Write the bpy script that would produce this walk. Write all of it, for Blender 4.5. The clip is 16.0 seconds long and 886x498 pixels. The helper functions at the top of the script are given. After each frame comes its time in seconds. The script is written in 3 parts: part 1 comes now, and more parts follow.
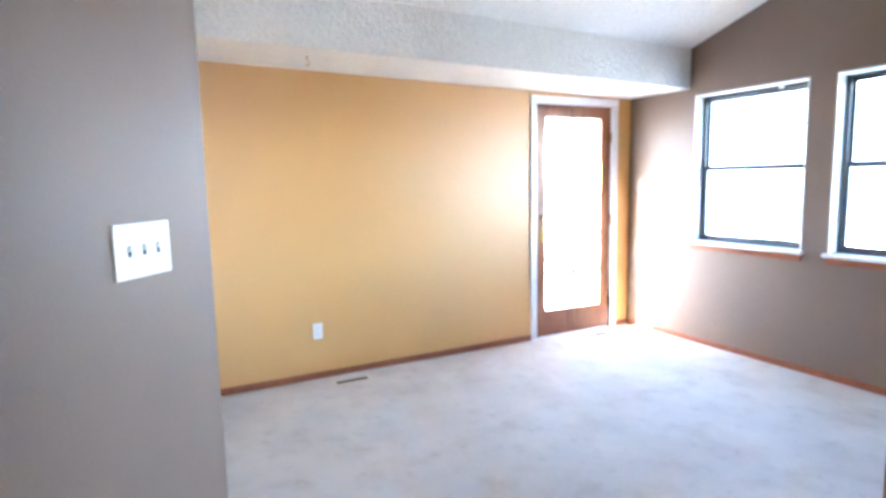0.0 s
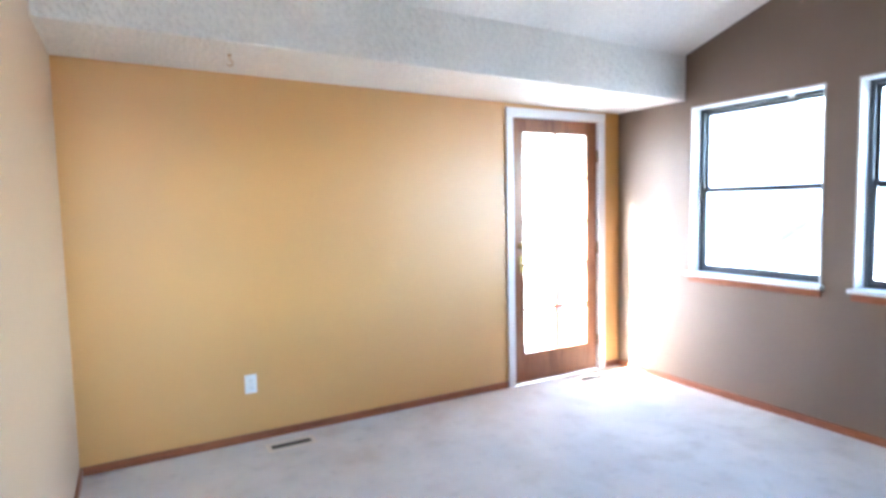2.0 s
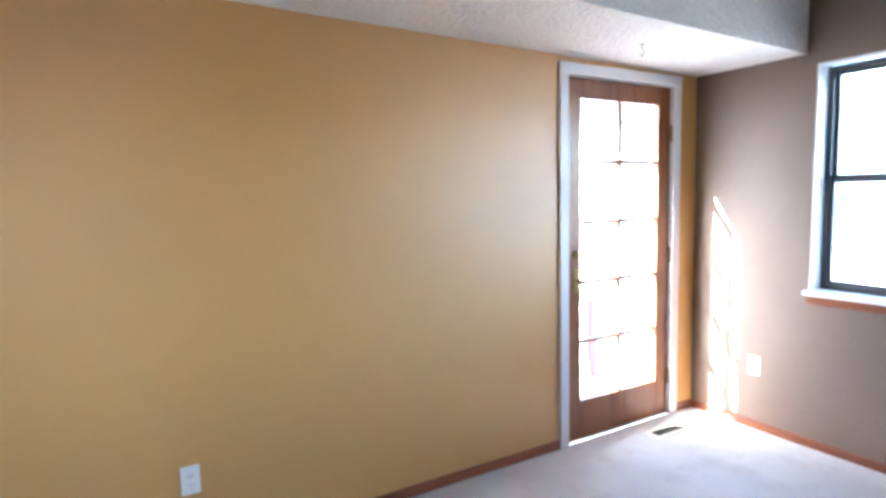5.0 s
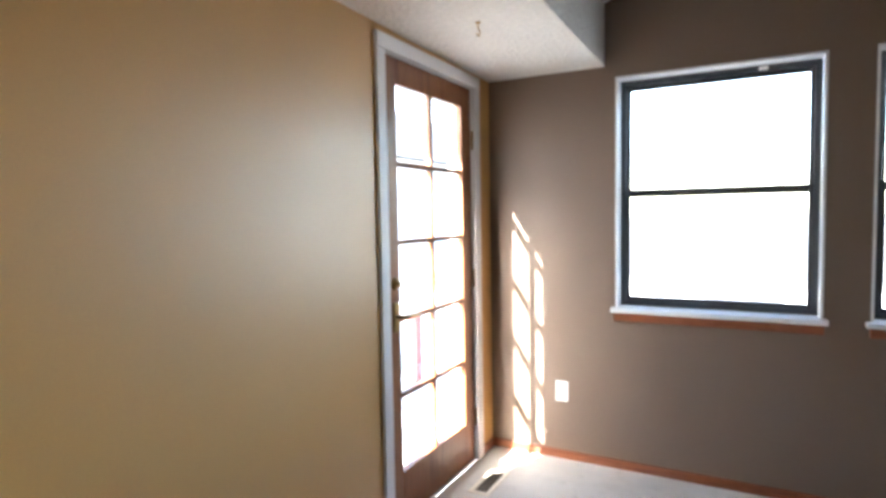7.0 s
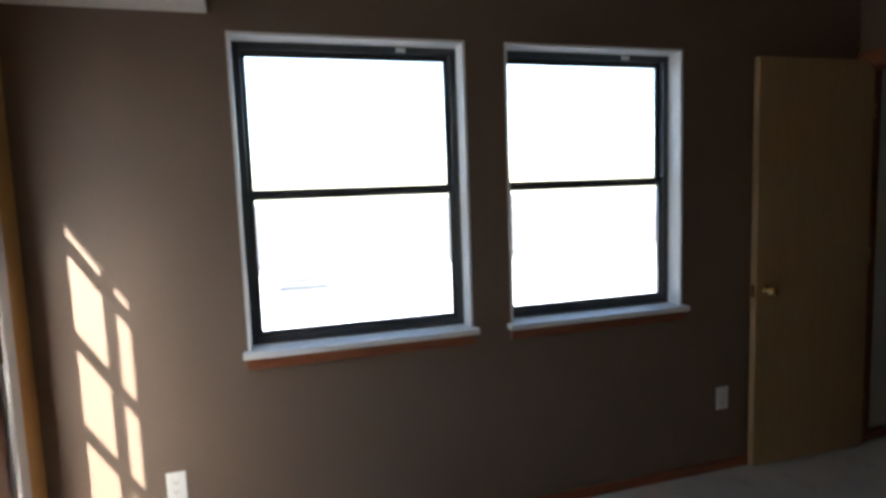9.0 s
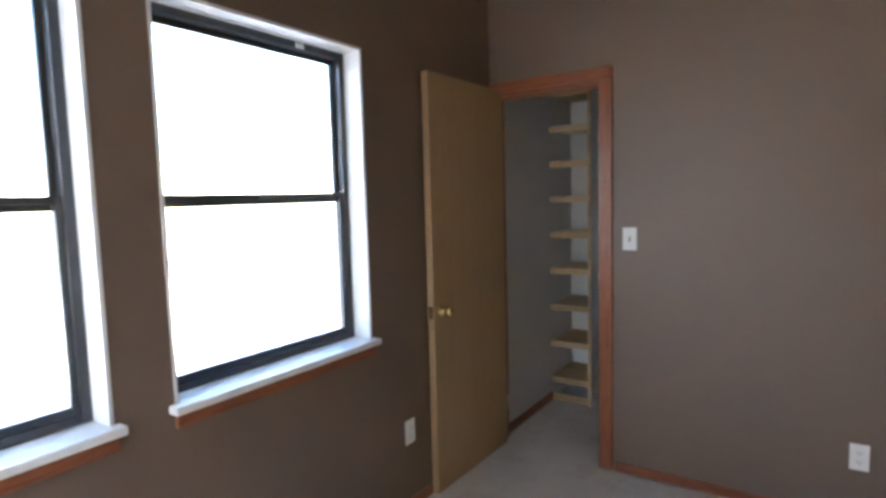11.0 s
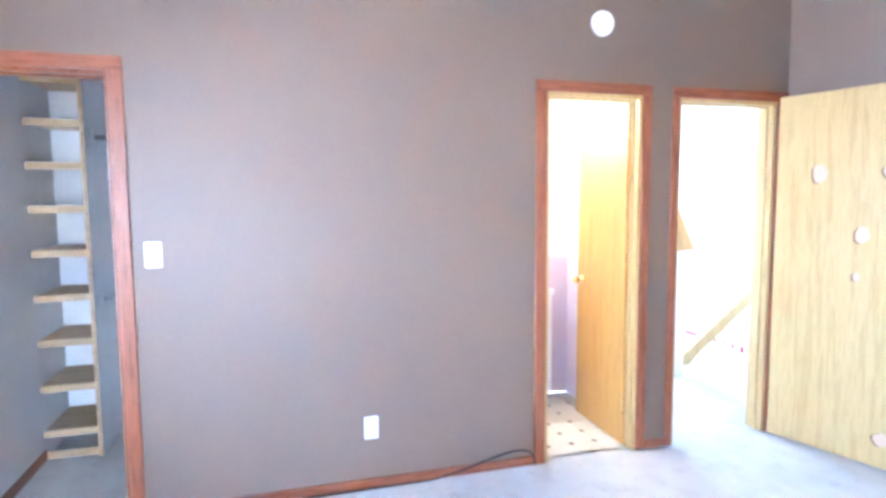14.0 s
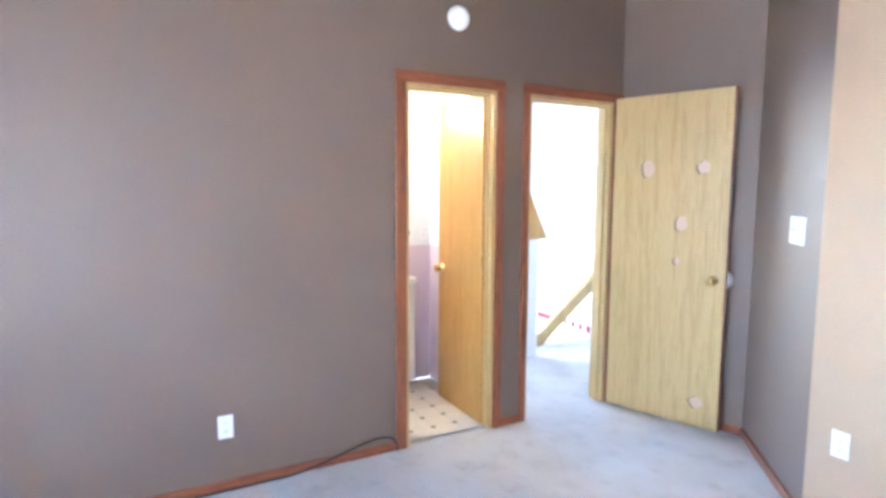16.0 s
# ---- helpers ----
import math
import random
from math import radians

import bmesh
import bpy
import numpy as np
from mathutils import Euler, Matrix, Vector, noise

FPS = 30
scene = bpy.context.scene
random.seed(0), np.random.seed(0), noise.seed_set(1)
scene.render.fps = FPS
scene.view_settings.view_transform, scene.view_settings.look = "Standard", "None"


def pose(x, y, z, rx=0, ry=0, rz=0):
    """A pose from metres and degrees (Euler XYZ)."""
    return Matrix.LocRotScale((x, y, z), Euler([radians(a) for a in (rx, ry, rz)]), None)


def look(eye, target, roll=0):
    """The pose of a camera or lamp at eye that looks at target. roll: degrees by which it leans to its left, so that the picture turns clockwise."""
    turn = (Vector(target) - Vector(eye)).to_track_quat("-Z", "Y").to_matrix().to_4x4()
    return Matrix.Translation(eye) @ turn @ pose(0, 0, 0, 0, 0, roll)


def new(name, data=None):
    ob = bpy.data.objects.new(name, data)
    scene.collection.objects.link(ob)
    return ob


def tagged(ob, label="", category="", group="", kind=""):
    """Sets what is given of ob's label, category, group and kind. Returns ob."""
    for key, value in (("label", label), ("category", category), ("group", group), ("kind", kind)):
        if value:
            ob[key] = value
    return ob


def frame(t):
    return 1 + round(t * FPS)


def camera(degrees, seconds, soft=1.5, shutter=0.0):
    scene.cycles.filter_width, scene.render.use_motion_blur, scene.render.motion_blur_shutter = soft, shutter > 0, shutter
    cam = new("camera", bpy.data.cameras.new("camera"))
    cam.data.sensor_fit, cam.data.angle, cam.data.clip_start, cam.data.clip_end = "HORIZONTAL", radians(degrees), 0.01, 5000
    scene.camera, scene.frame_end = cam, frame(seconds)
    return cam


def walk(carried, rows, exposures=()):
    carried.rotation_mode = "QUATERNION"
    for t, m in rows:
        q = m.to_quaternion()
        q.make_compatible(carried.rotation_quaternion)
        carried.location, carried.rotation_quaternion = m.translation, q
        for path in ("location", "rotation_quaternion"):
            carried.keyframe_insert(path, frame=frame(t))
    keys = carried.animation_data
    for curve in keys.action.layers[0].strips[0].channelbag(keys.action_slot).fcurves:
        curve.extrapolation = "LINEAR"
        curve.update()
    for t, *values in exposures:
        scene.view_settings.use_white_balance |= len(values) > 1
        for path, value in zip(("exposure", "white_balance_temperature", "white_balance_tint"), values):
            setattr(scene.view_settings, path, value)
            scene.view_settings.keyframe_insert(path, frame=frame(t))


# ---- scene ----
cam = camera(75.4, 16.0, 3.4)
PATH = [
    (0, (-4.117, -4.04, 1.43), (-3.2, -2.28, 1.19), -1.2),
    (0.5, (-4.025, -4.000, 1.412), (-3.283, -2.156, 1.190), -1.6),
    (1, (-3.965, -3.870, 1.420), (-3.141, -2.058, 1.223), -2.0),
    (1.5, (-3.862, -3.745, 1.424), (-2.913, -1.992, 1.258), -1.4),
    (2, (-3.649, -3.561, 1.415), (-2.693, -1.811, 1.26), -1.3),
    (2.5, (-3.607, -3.35, 1.428), (-2.59, -1.638, 1.244), -1.4),
    (3, (-3.596, -3.122, 1.456), (-2.462, -1.489, 1.239), -1.1),
    (3.5, (-3.408, -2.994, 1.476), (-2.33, -1.326, 1.242), -1.3),
    (4, (-3.315, -2.795, 1.476), (-2.321, -1.072, 1.265), -1.3),
    (4.2, (-3.325, -2.715, 1.481), (-2.338, -0.987, 1.278), -1.3),
    (6.3, (-3.182, -1.707, 1.36), (-1.787, -0.279, 1.238), -0.9),
    (6.5, (-3.195, -1.609, 1.358), (-1.678, -0.311, 1.239), -0.8),
    (7, (-3.093, -1.34, 1.381), (-1.333, -0.397, 1.261), -1.0),
    (7.5, (-2.865, -1.158, 1.399), (-0.985, -0.484, 1.288), -1.7),
    (8, (-2.686, -0.957, 1.426), (-0.714, -0.65, 1.3), -2.4),
    (8.5, (-2.476, -0.714, 1.438), (-0.497, -0.966, 1.287), -2.5),
    (9, (-2.3, -0.84, 1.465), (-0.388, -1.402, 1.264), -2.1),
    (9.5, (-2.118, -0.865, 1.442), (-0.316, -1.712, 1.253), -1.8),
    (10, (-1.901, -0.832, 1.415), (-0.319, -2.044, 1.242), -1.9),
    (10.2, (-1.832, -0.827, 1.422), (-0.357, -2.167, 1.25), -1.9),
    (12.5, (-1.31, -1.023, 1.517), (-0.926, -2.976, 1.325), -0.6),
    (13, (-1.303, -1.021, 1.496), (-1.279, -3.013, 1.312), -0.6),
    (13.5, (-1.33, -1.001, 1.477), (-1.61, -2.973, 1.303), -0.5),
    (14, (-1.339, -0.983, 1.473), (-1.881, -2.9, 1.297), -0.4),
    (14.5, (-1.385, -0.971, 1.483), (-2.089, -2.833, 1.291), 0.1),
    (15, (-1.423, -0.955, 1.47), (-2.219, -2.78, 1.278), 0.2),
    (15.5, (-1.433, -0.95, 1.471), (-2.291, -2.744, 1.26), 0.3),
    (16, (-1.387, -0.96, 1.467), (-2.343, -2.704, 1.257), 0.3),
]
EXPOSURES = [(0, 6.05, 5500, 11), (0.5, 5.9, 5750, 11), (2, 5.75, 5600, 11), (4, 5.45, 5500, 12), (6.5, 4.5, 6000, 11), (7.5, 4.0, 6500, 10), (9, 2.95, 6400, 9), (9.5, 3.45, 6600, 10), (10, 3.75, 6600, 11), (12.5, 6.4, 5300, 14), (13, 6.75, 4950, 14), (13.5, 7.35, 5000, 14), (14, 7.15, 4950, 14), (15, 6.65, 5200, 14), (16, 6.4, 5300, 14)]
walk(cam, [(t, look(eye, target, roll)) for t, eye, target, roll in PATH], EXPOSURES)
HALL_W, BULB_E = 0.32, 1.8

# ---------- light ----------
SUN_WAY = Vector((1.0, -0.425, -0.70)).normalized()
world = bpy.data.worlds.new("sky")
scene.world = world
world.use_nodes = True
wn = world.node_tree.nodes
sky = wn.new("ShaderNodeTexSky")
sky.sky_type = "NISHITA"
sky.sun_disc = False
sky.sun_elevation = math.asin(-SUN_WAY.z)
sky.sun_rotation = math.atan2(-SUN_WAY.x, -SUN_WAY.y)
world.node_tree.links.new(sky.outputs[0], wn["Background"].inputs[0])
wn["Background"].inputs[1].default_value = 0.15
sun = new("sun", bpy.data.lights.new("sun", "SUN"))
sun.data.energy, sun.data.angle, sun.data.color = 3.4, radians(0.55), (1.0, 0.96, 0.90)
sun.matrix_world = look((-8, 6, 9), Vector((-8, 6, 9)) + SUN_WAY)


def area(name, eye, target, w, h, watts, color=(1, 1, 1)):
    lamp = new(name, bpy.data.lights.new(name, "AREA"))
    lamp.data.shape, lamp.data.size, lamp.data.size_y = "RECTANGLE", w, h
    lamp.data.energy, lamp.data.color = watts, color
    lamp.matrix_world = look(eye, target)
    return lamp


# area lamp added for daylight, in an unseen opening of the stair hall
area("hall_daylight_fill", (-4.125, -6.33, 1.6), (-4.6, -5.0, 1.2), 0.72, 0.96, HALL_W, (0.96, 0.98, 1.0))

# ---------- materials ----------


def material(name, color, rough=0.6, metal=0.0, spec=0.5, grain=80.0, bump=0.15, vary=0.12, patch=1.6, dist=0.002, stain=None, coat=0.0):
    """A painted or plain surface: large faint patches, fine grain, fine relief."""
    m = bpy.data.materials.new(name)
    m.use_nodes = True
    n, l = m.node_tree.nodes, m.node_tree.links
    b = n["Principled BSDF"]
    b.inputs["Metallic"].default_value = metal
    b.inputs["Specular IOR Level"].default_value = spec
    b.inputs["Coat Weight"].default_value, b.inputs["Coat Roughness"].default_value = coat, 0.48
    co = n.new("ShaderNodeTexCoord")
    big = n.new("ShaderNodeTexNoise")
    big.inputs["Scale"].default_value, big.inputs["Detail"].default_value = patch, 5
    fine = n.new("ShaderNodeTexNoise")
    fine.inputs["Scale"].default_value, fine.inputs["Detail"].default_value = grain, 4
    for t in (big, fine):
        l.new(co.outputs["Object"], t.inputs["Vector"])
    add = n.new("ShaderNodeMath")
    add.operation = "ADD"
    l.new(big.outputs["Fac"], add.inputs[0])
    l.new(fine.outputs["Fac"], add.inputs[1])
    ramp = n.new("ShaderNodeMapRange")
    ramp.inputs["From Min"].default_value, ramp.inputs["From Max"].default_value = 0.6, 1.4
    ramp.inputs["To Min"].default_value, ramp.inputs["To Max"].default_value = 1 - vary, 1 + vary
    l.new(add.outputs[0], ramp.inputs["Value"])
    mul = n.new("ShaderNodeMixRGB")
    mul.blend_type = "MULTIPLY"
    mul.inputs[0].default_value = 1
    mul.inputs[1].default_value = (*color, 1)
    l.new(ramp.outputs[0], mul.inputs[2])
    out = mul.outputs[0]
    if stain:
        sn = n.new("ShaderNodeTexNoise")
        sn.inputs["Scale"].default_value, sn.inputs["Detail"].default_value = stain[1], 6
        l.new(co.outputs["Object"], sn.inputs["Vector"])
        sr = n.new("ShaderNodeMapRange")
        sr.inputs["From Min"].default_value, sr.inputs["From Max"].default_value = 0.52, 0.72
        sr.inputs["To Max"].default_value = stain[2]
        l.new(sn.outputs["Fac"], sr.inputs["Value"])
        mx = n.new("ShaderNodeMixRGB")
        mx.inputs[2].default_value = (*stain[0], 1)
        l.new(sr.outputs[0], mx.inputs[0])
        l.new(out, mx.inputs[1])
        out = mx.outputs[0]
    l.new(out, b.inputs["Base Color"])
    rr = n.new("ShaderNodeMapRange")
    rr.inputs["To Min"].default_value, rr.inputs["To Max"].default_value = max(0.03, rough - 0.07), min(1, rough + 0.07)
    l.new(big.outputs["Fac"], rr.inputs["Value"])
    l.new(rr.outputs[0], b.inputs["Roughness"])
    if bump:
        bp = n.new("ShaderNodeBump")
        bp.inputs["Strength"].default_value, bp.inputs["Distance"].default_value = bump, dist
        l.new(fine.outputs["Fac"], bp.inputs["Height"])
        l.new(bp.outputs[0], b.inputs["Normal"])
    return m


def timber(name, dark, light, rough=0.4, along="Z", scale=1.0, cathedral=0.5):
    """Stained or varnished wood, the grain running along one axis."""
    m = bpy.data.materials.new(name)
    m.use_nodes = True
    n, l = m.node_tree.nodes, m.node_tree.links
    b = n["Principled BSDF"]
    co = n.new("ShaderNodeTexCoord")
    mp = n.new("ShaderNodeMapping")
    s = {"X": (0.6, 9, 9), "Y": (9, 0.6, 9), "Z": (9, 9, 0.6)}[along]
    mp.inputs["Scale"].default_value = [v * scale for v in s]
    l.new(co.outputs["Object"], mp.inputs["Vector"])
    a = n.new("ShaderNodeTexNoise")
    a.inputs["Scale"].default_value, a.inputs["Detail"].default_value, a.inputs["Distortion"].default_value = 1.2, 3, 0.6
    f = n.new("ShaderNodeTexNoise")
    f.inputs["Scale"].default_value, f.inputs["Detail"].default_value = 9, 6
    l.new(mp.outputs[0], a.inputs["Vector"])
    l.new(mp.outputs[0], f.inputs["Vector"])
    w = n.new("ShaderNodeMath")
    w.operation = "MULTIPLY"
    w.inputs[1].default_value = 14
    l.new(a.outputs["Fac"], w.inputs[0])
    sn = n.new("ShaderNodeMath")
    sn.operation = "SINE"
    l.new(w.outputs[0], sn.inputs[0])
    k = n.new("ShaderNodeMath")
    k.operation = "MULTIPLY_ADD"
    k.inputs[1].default_value, k.inputs[2].default_value = 0.25 * cathedral, 0.0
    l.new(sn.outputs[0], k.inputs[0])
    s2 = n.new("ShaderNodeMath")
    s2.operation = "ADD"
    l.new(k.outputs[0], s2.inputs[0])
    l.new(f.outputs["Fac"], s2.inputs[1])
    r = n.new("ShaderNodeValToRGB")
    r.color_ramp.elements[0].position, r.color_ramp.elements[1].position = 0.28, 0.72
    r.color_ramp.elements[0].color, r.color_ramp.elements[1].color = (*dark, 1), (*light, 1)
    l.new(s2.outputs[0], r.inputs[0])
    l.new(r.outputs[0], b.inputs["Base Color"])
    b.inputs["Roughness"].default_value = rough
    bp = n.new("ShaderNodeBump")
    bp.inputs["Strength"].default_value, bp.inputs["Distance"].default_value = 0.15, 0.001
    l.new(f.outputs["Fac"], bp.inputs["Height"])
    l.new(bp.outputs[0], b.inputs["Normal"])
    return m


def glass_material():
    m = bpy.data.materials.new("window_glass")
    m.use_nodes = True
    b = m.node_tree.nodes["Principled BSDF"]
    b.inputs["Transmission Weight"].default_value = 1
    b.inputs["Roughness"].default_value = 0.0
    b.inputs["IOR"].default_value = 1.45
    b.inputs["Base Color"].default_value = (0.97, 0.985, 0.98, 1)
    return m


def lamp_glow(name, color, power):
    m = bpy.data.materials.new(name)
    m.use_nodes = True
    b = m.node_tree.nodes["Principled BSDF"]
    b.inputs["Emission Color"].default_value = (*color, 1)
    b.inputs["Emission Strength"].default_value = power
    return m


RETURN = material("tan_return_paint", (0.44, 0.31, 0.19), 0.44, spec=0.8, grain=140, bump=0.25, vary=0.05)
OCHRE = material("ochre_wall_paint", (0.61, 0.315, 0.069), 0.46, spec=1.0, grain=140, bump=0.25, vary=0.05, coat=0.8)
BROWN = material("brown_wall_paint", (0.184, 0.128, 0.092), 0.50, spec=0.6, grain=140, bump=0.25, vary=0.06)
WHITE_WALL = material("white_wall_paint", (0.78, 0.77, 0.75), 0.6, grain=120, bump=0.15, vary=0.03)
MAUVE = material("mauve_wall_paint", (0.62, 0.50, 0.55), 0.5, grain=120, bump=0.1, vary=0.04)
CEIL = material("textured_ceiling_paint", (0.82, 0.785, 0.72), 0.9, grain=48, bump=0.8, vary=0.12, dist=0.022)
CARPET = material("grey_beige_carpet", (0.67, 0.635, 0.59), 0.97, spec=0.1, grain=420, bump=0.9, vary=0.16, patch=2.6, dist=0.006, stain=((0.46, 0.41, 0.36), 4.5, 0.40))


def comb_carpet(m):
    """Faint long streaks that a vacuum cleaner left in the pile, and scattered trodden marks."""
    n, l = m.node_tree.nodes, m.node_tree.links
    b = n["Principled BSDF"]
    src = b.inputs["Base Color"].links[0].from_socket
    co = n.new("ShaderNodeTexCoord")
    for turn, size, lo, hi, low, high in ((0.35, (5.0, 0.8, 1.0), 0.50, 0.70, 1.0, 1.05), (-0.5, (3.6, 1.1, 1.0), 0.52, 0.72, 1.0, 0.955), (0.0, (11.0, 11.0, 1.0), 0.58, 0.74, 1.0, 0.88)):
        mp = n.new("ShaderNodeMapping")
        mp.inputs["Scale"].default_value, mp.inputs["Rotation"].default_value = size, (0, 0, turn)
        l.new(co.outputs["Object"], mp.inputs["Vector"])
        t = n.new("ShaderNodeTexNoise")
        t.inputs["Scale"].default_value, t.inputs["Detail"].default_value = 1.0, 4
        l.new(mp.outputs[0], t.inputs["Vector"])
        r = n.new("ShaderNodeMapRange")
        for k, v in (("From Min", lo), ("From Max", hi), ("To Min", low), ("To Max", high)):
            r.inputs[k].default_value = v
        l.new(t.outputs["Fac"], r.inputs["Value"])
        mx = n.new("ShaderNodeMixRGB")
        mx.blend_type = "MULTIPLY"
        mx.inputs[0].default_value = 1
        l.new(src, mx.inputs[1])
        l.new(r.outputs[0], mx.inputs[2])
        src = mx.outputs[0]
    l.new(src, b.inputs["Base Color"])


comb_carpet(CARPET)
TRIM_V = timber("red_oak_trim", (0.17, 0.052, 0.022), (0.31, 0.105, 0.045), 0.32, "Z", 2.0)
TRIM_X = timber("red_oak_trim_lengthwise", (0.17, 0.052, 0.022), (0.31, 0.105, 0.045), 0.32, "X", 2.0)
TRIM_Y = timber("red_oak_trim_crosswise", (0.17, 0.052, 0.022), (0.31, 0.105, 0.045), 0.32, "Y", 2.0)
DOOR_RED = timber("stained_fir_door", (0.16, 0.052, 0.018), (0.30, 0.115, 0.042), 0.35, "Z", 1.6)
OAK = timber("pale_oak_veneer", (0.45, 0.305, 0.11), (0.56, 0.395, 0.165), 0.38, "Z", 2.4, 0.6)
OAK_Y = timber("golden_oak_veneer", (0.40, 0.205, 0.042), (0.49, 0.275, 0.07), 0.30, "Z", 2.2, 0.5)
BIRCH = timber("birch_closet_door_veneer", (0.38, 0.24, 0.12), (0.45, 0.295, 0.155), 0.4, "Z", 2.0, 0.25)
PINE = timber("pine_shelf_boards", (0.42, 0.28, 0.14), (0.60, 0.43, 0.24), 0.5, "X", 1.4)
PAINT = material("white_trim_paint", (0.80, 0.80, 0.80), 0.35, grain=60, bump=0.08, vary=0.03)
PLASTIC = material("white_plastic", (0.82, 0.81, 0.78), 0.3, grain=30, bump=0.0, vary=0.02)
SLOT_SHADE = material("slot_shade_black", (0.03, 0.03, 0.03), 0.6, bump=0)
ALU = material("dark_bronze_aluminium", (0.07, 0.073, 0.08), 0.42, metal=0.5, grain=60, bump=0.05)
AGED = material("aged_brass", (0.30, 0.20, 0.08), 0.35, metal=1.0, grain=60, bump=0.1, vary=0.25)
BRASS = material("polished_brass", (0.72, 0.52, 0.22), 0.22, metal=1.0, grain=40, bump=0.03)
STEEL = material("grey_steel", (0.5, 0.5, 0.5), 0.35, metal=1.0, bump=0.03)
BLACK = material("black_rubber_cable", (0.015, 0.015, 0.017), 0.45, bump=0)
VENT = material("beige_enamel_vent", (0.70, 0.62, 0.50), 0.4, bump=0.05)
SLAT = material("brown_enamel_slat", (0.16, 0.13, 0.10), 0.5, bump=0.05)
VENT_SHADE = material("duct_shade_black", (0.012, 0.011, 0.01), 0.8, bump=0)
TILE = material("cream_vinyl_tile", (0.76, 0.70, 0.58), 0.3, grain=60, bump=0.05, vary=0.05)
DIAMOND = material("brown_tile_inset", (0.20, 0.13, 0.07), 0.3, bump=0.05)
GROUT = material("tile_joint", (0.50, 0.44, 0.35), 0.8, bump=0.2)
SCAR = material("torn_veneer_patch", (0.60, 0.43, 0.30), 0.8, grain=90, bump=0.4, vary=0.15)
RIM = material("torn_veneer_rim", (0.20, 0.13, 0.06), 0.8, grain=90, bump=0.2, vary=0.2)
GLASS = glass_material()
CONCRETE = material("pale_concrete", (0.27, 0.27, 0.26), 0.9, grain=30, bump=0.3, vary=0.12)
SIDING = material("pale_siding", (0.72, 0.71, 0.69), 0.7, grain=30, bump=0.1, vary=0.06)
SHINGLE = material("grey_roof_shingle", (0.12, 0.117, 0.115), 0.9, grain=40, bump=0.6, vary=0.25)
PANE_FAR = material("dark_far_pane", (0.30, 0.33, 0.36), 0.25, bump=0)
DARKRED = material("dark_red_stair_paint", (0.22, 0.03, 0.03), 0.5, bump=0.05)
BULB = lamp_glow("lit_opal_globe", (1.0, 0.88, 0.68), BULB_E)

# ---------- mesh helpers ----------


def box(bm, x0, x1, y0, y1, z0, z1, bevel=0.0):
    if bevel:
        tmp = bmesh.new()
        box(tmp, x0, x1, y0, y1, z0, z1)
        bmesh.ops.bevel(tmp, geom=tmp.edges[:], offset=bevel, segments=2, affect="EDGES", profile=0.5)
        me = bpy.data.meshes.new("tmp")
        tmp.to_mesh(me)
        tmp.free()
        bm.from_mesh(me)
        bpy.data.meshes.remove(me)
        return bm
    v = [bm.verts.new((x, y, z)) for z in (z0, z1) for y in (y0, y1) for x in (x0, x1)]
    for f in ((0, 2, 3, 1), (4, 5, 7, 6), (0, 1, 5, 4), (2, 6, 7, 3), (0, 4, 6, 2), (1, 3, 7, 5)):
        bm.faces.new([v[i] for i in f])
    return bm


def boxes(*rows, bevel=0.0):
    bm = bmesh.new()
    for r in rows:
        box(bm, *r, bevel=bevel)
    return bm


def prism(bm, pts, axis, a, b):
    """A polygon extruded along an axis from a to b; pts in the other two axes."""
    def put(p, v):
        return {"x": (v, p[0], p[1]), "y": (p[0], v, p[1]), "z": (p[0], p[1], v)}[axis]
    lo = [bm.verts.new(put(p, a)) for p in pts]
    hi = [bm.verts.new(put(p, b)) for p in pts]
    bm.faces.new(lo)
    bm.faces.new(hi)
    for i in range(len(pts)):
        j = (i + 1) % len(pts)
        bm.faces.new((lo[i], lo[j], hi[j], hi[i]))
    bmesh.ops.recalc_face_normals(bm, faces=bm.faces[:])
    return bm


def lathe(bm, profile, m=None, seg=24):
    """Turns (radius, height) pairs round z, then moves by m."""
    rings = []
    m = m or Matrix()
    for r, h in profile:
        rings.append([bm.verts.new(m @ Vector((r * math.cos(2 * math.pi * i / seg), r * math.sin(2 * math.pi * i / seg), h))) for i in range(seg)])
    for a, b in zip(rings, rings[1:]):
        for i in range(seg):
            f = bm.faces.new((a[i], a[(i + 1) % seg], b[(i + 1) % seg], b[i]))
            f.smooth = True
    bm.faces.new(rings[0][::-1])
    bm.faces.new(rings[-1])
    return bm


def tube(bm, pts, r, seg=8):
    """A round rod along a row of points."""
    pts = [Vector(p) for p in pts]
    rings = []
    for i, p in enumerate(pts):
        d = (pts[min(i + 1, len(pts) - 1)] - pts[max(i - 1, 0)]).normalized()
        s = d.orthogonal().normalized() if abs(d.z) > 0.95 else d.cross(Vector((0, 0, 1))).normalized()
        u = s.cross(d)
        rings.append([bm.verts.new(p + r * (math.cos(2 * math.pi * k / seg) * s + math.sin(2 * math.pi * k / seg) * u)) for k in range(seg)])
    for a, b in zip(rings, rings[1:]):
        for k in range(seg):
            f = bm.faces.new((a[k], a[(k + 1) % seg], b[(k + 1) % seg], b[k]))
            f.smooth = True
    bm.faces.new(rings[0][::-1])
    bm.faces.new(rings[-1])
    return bm


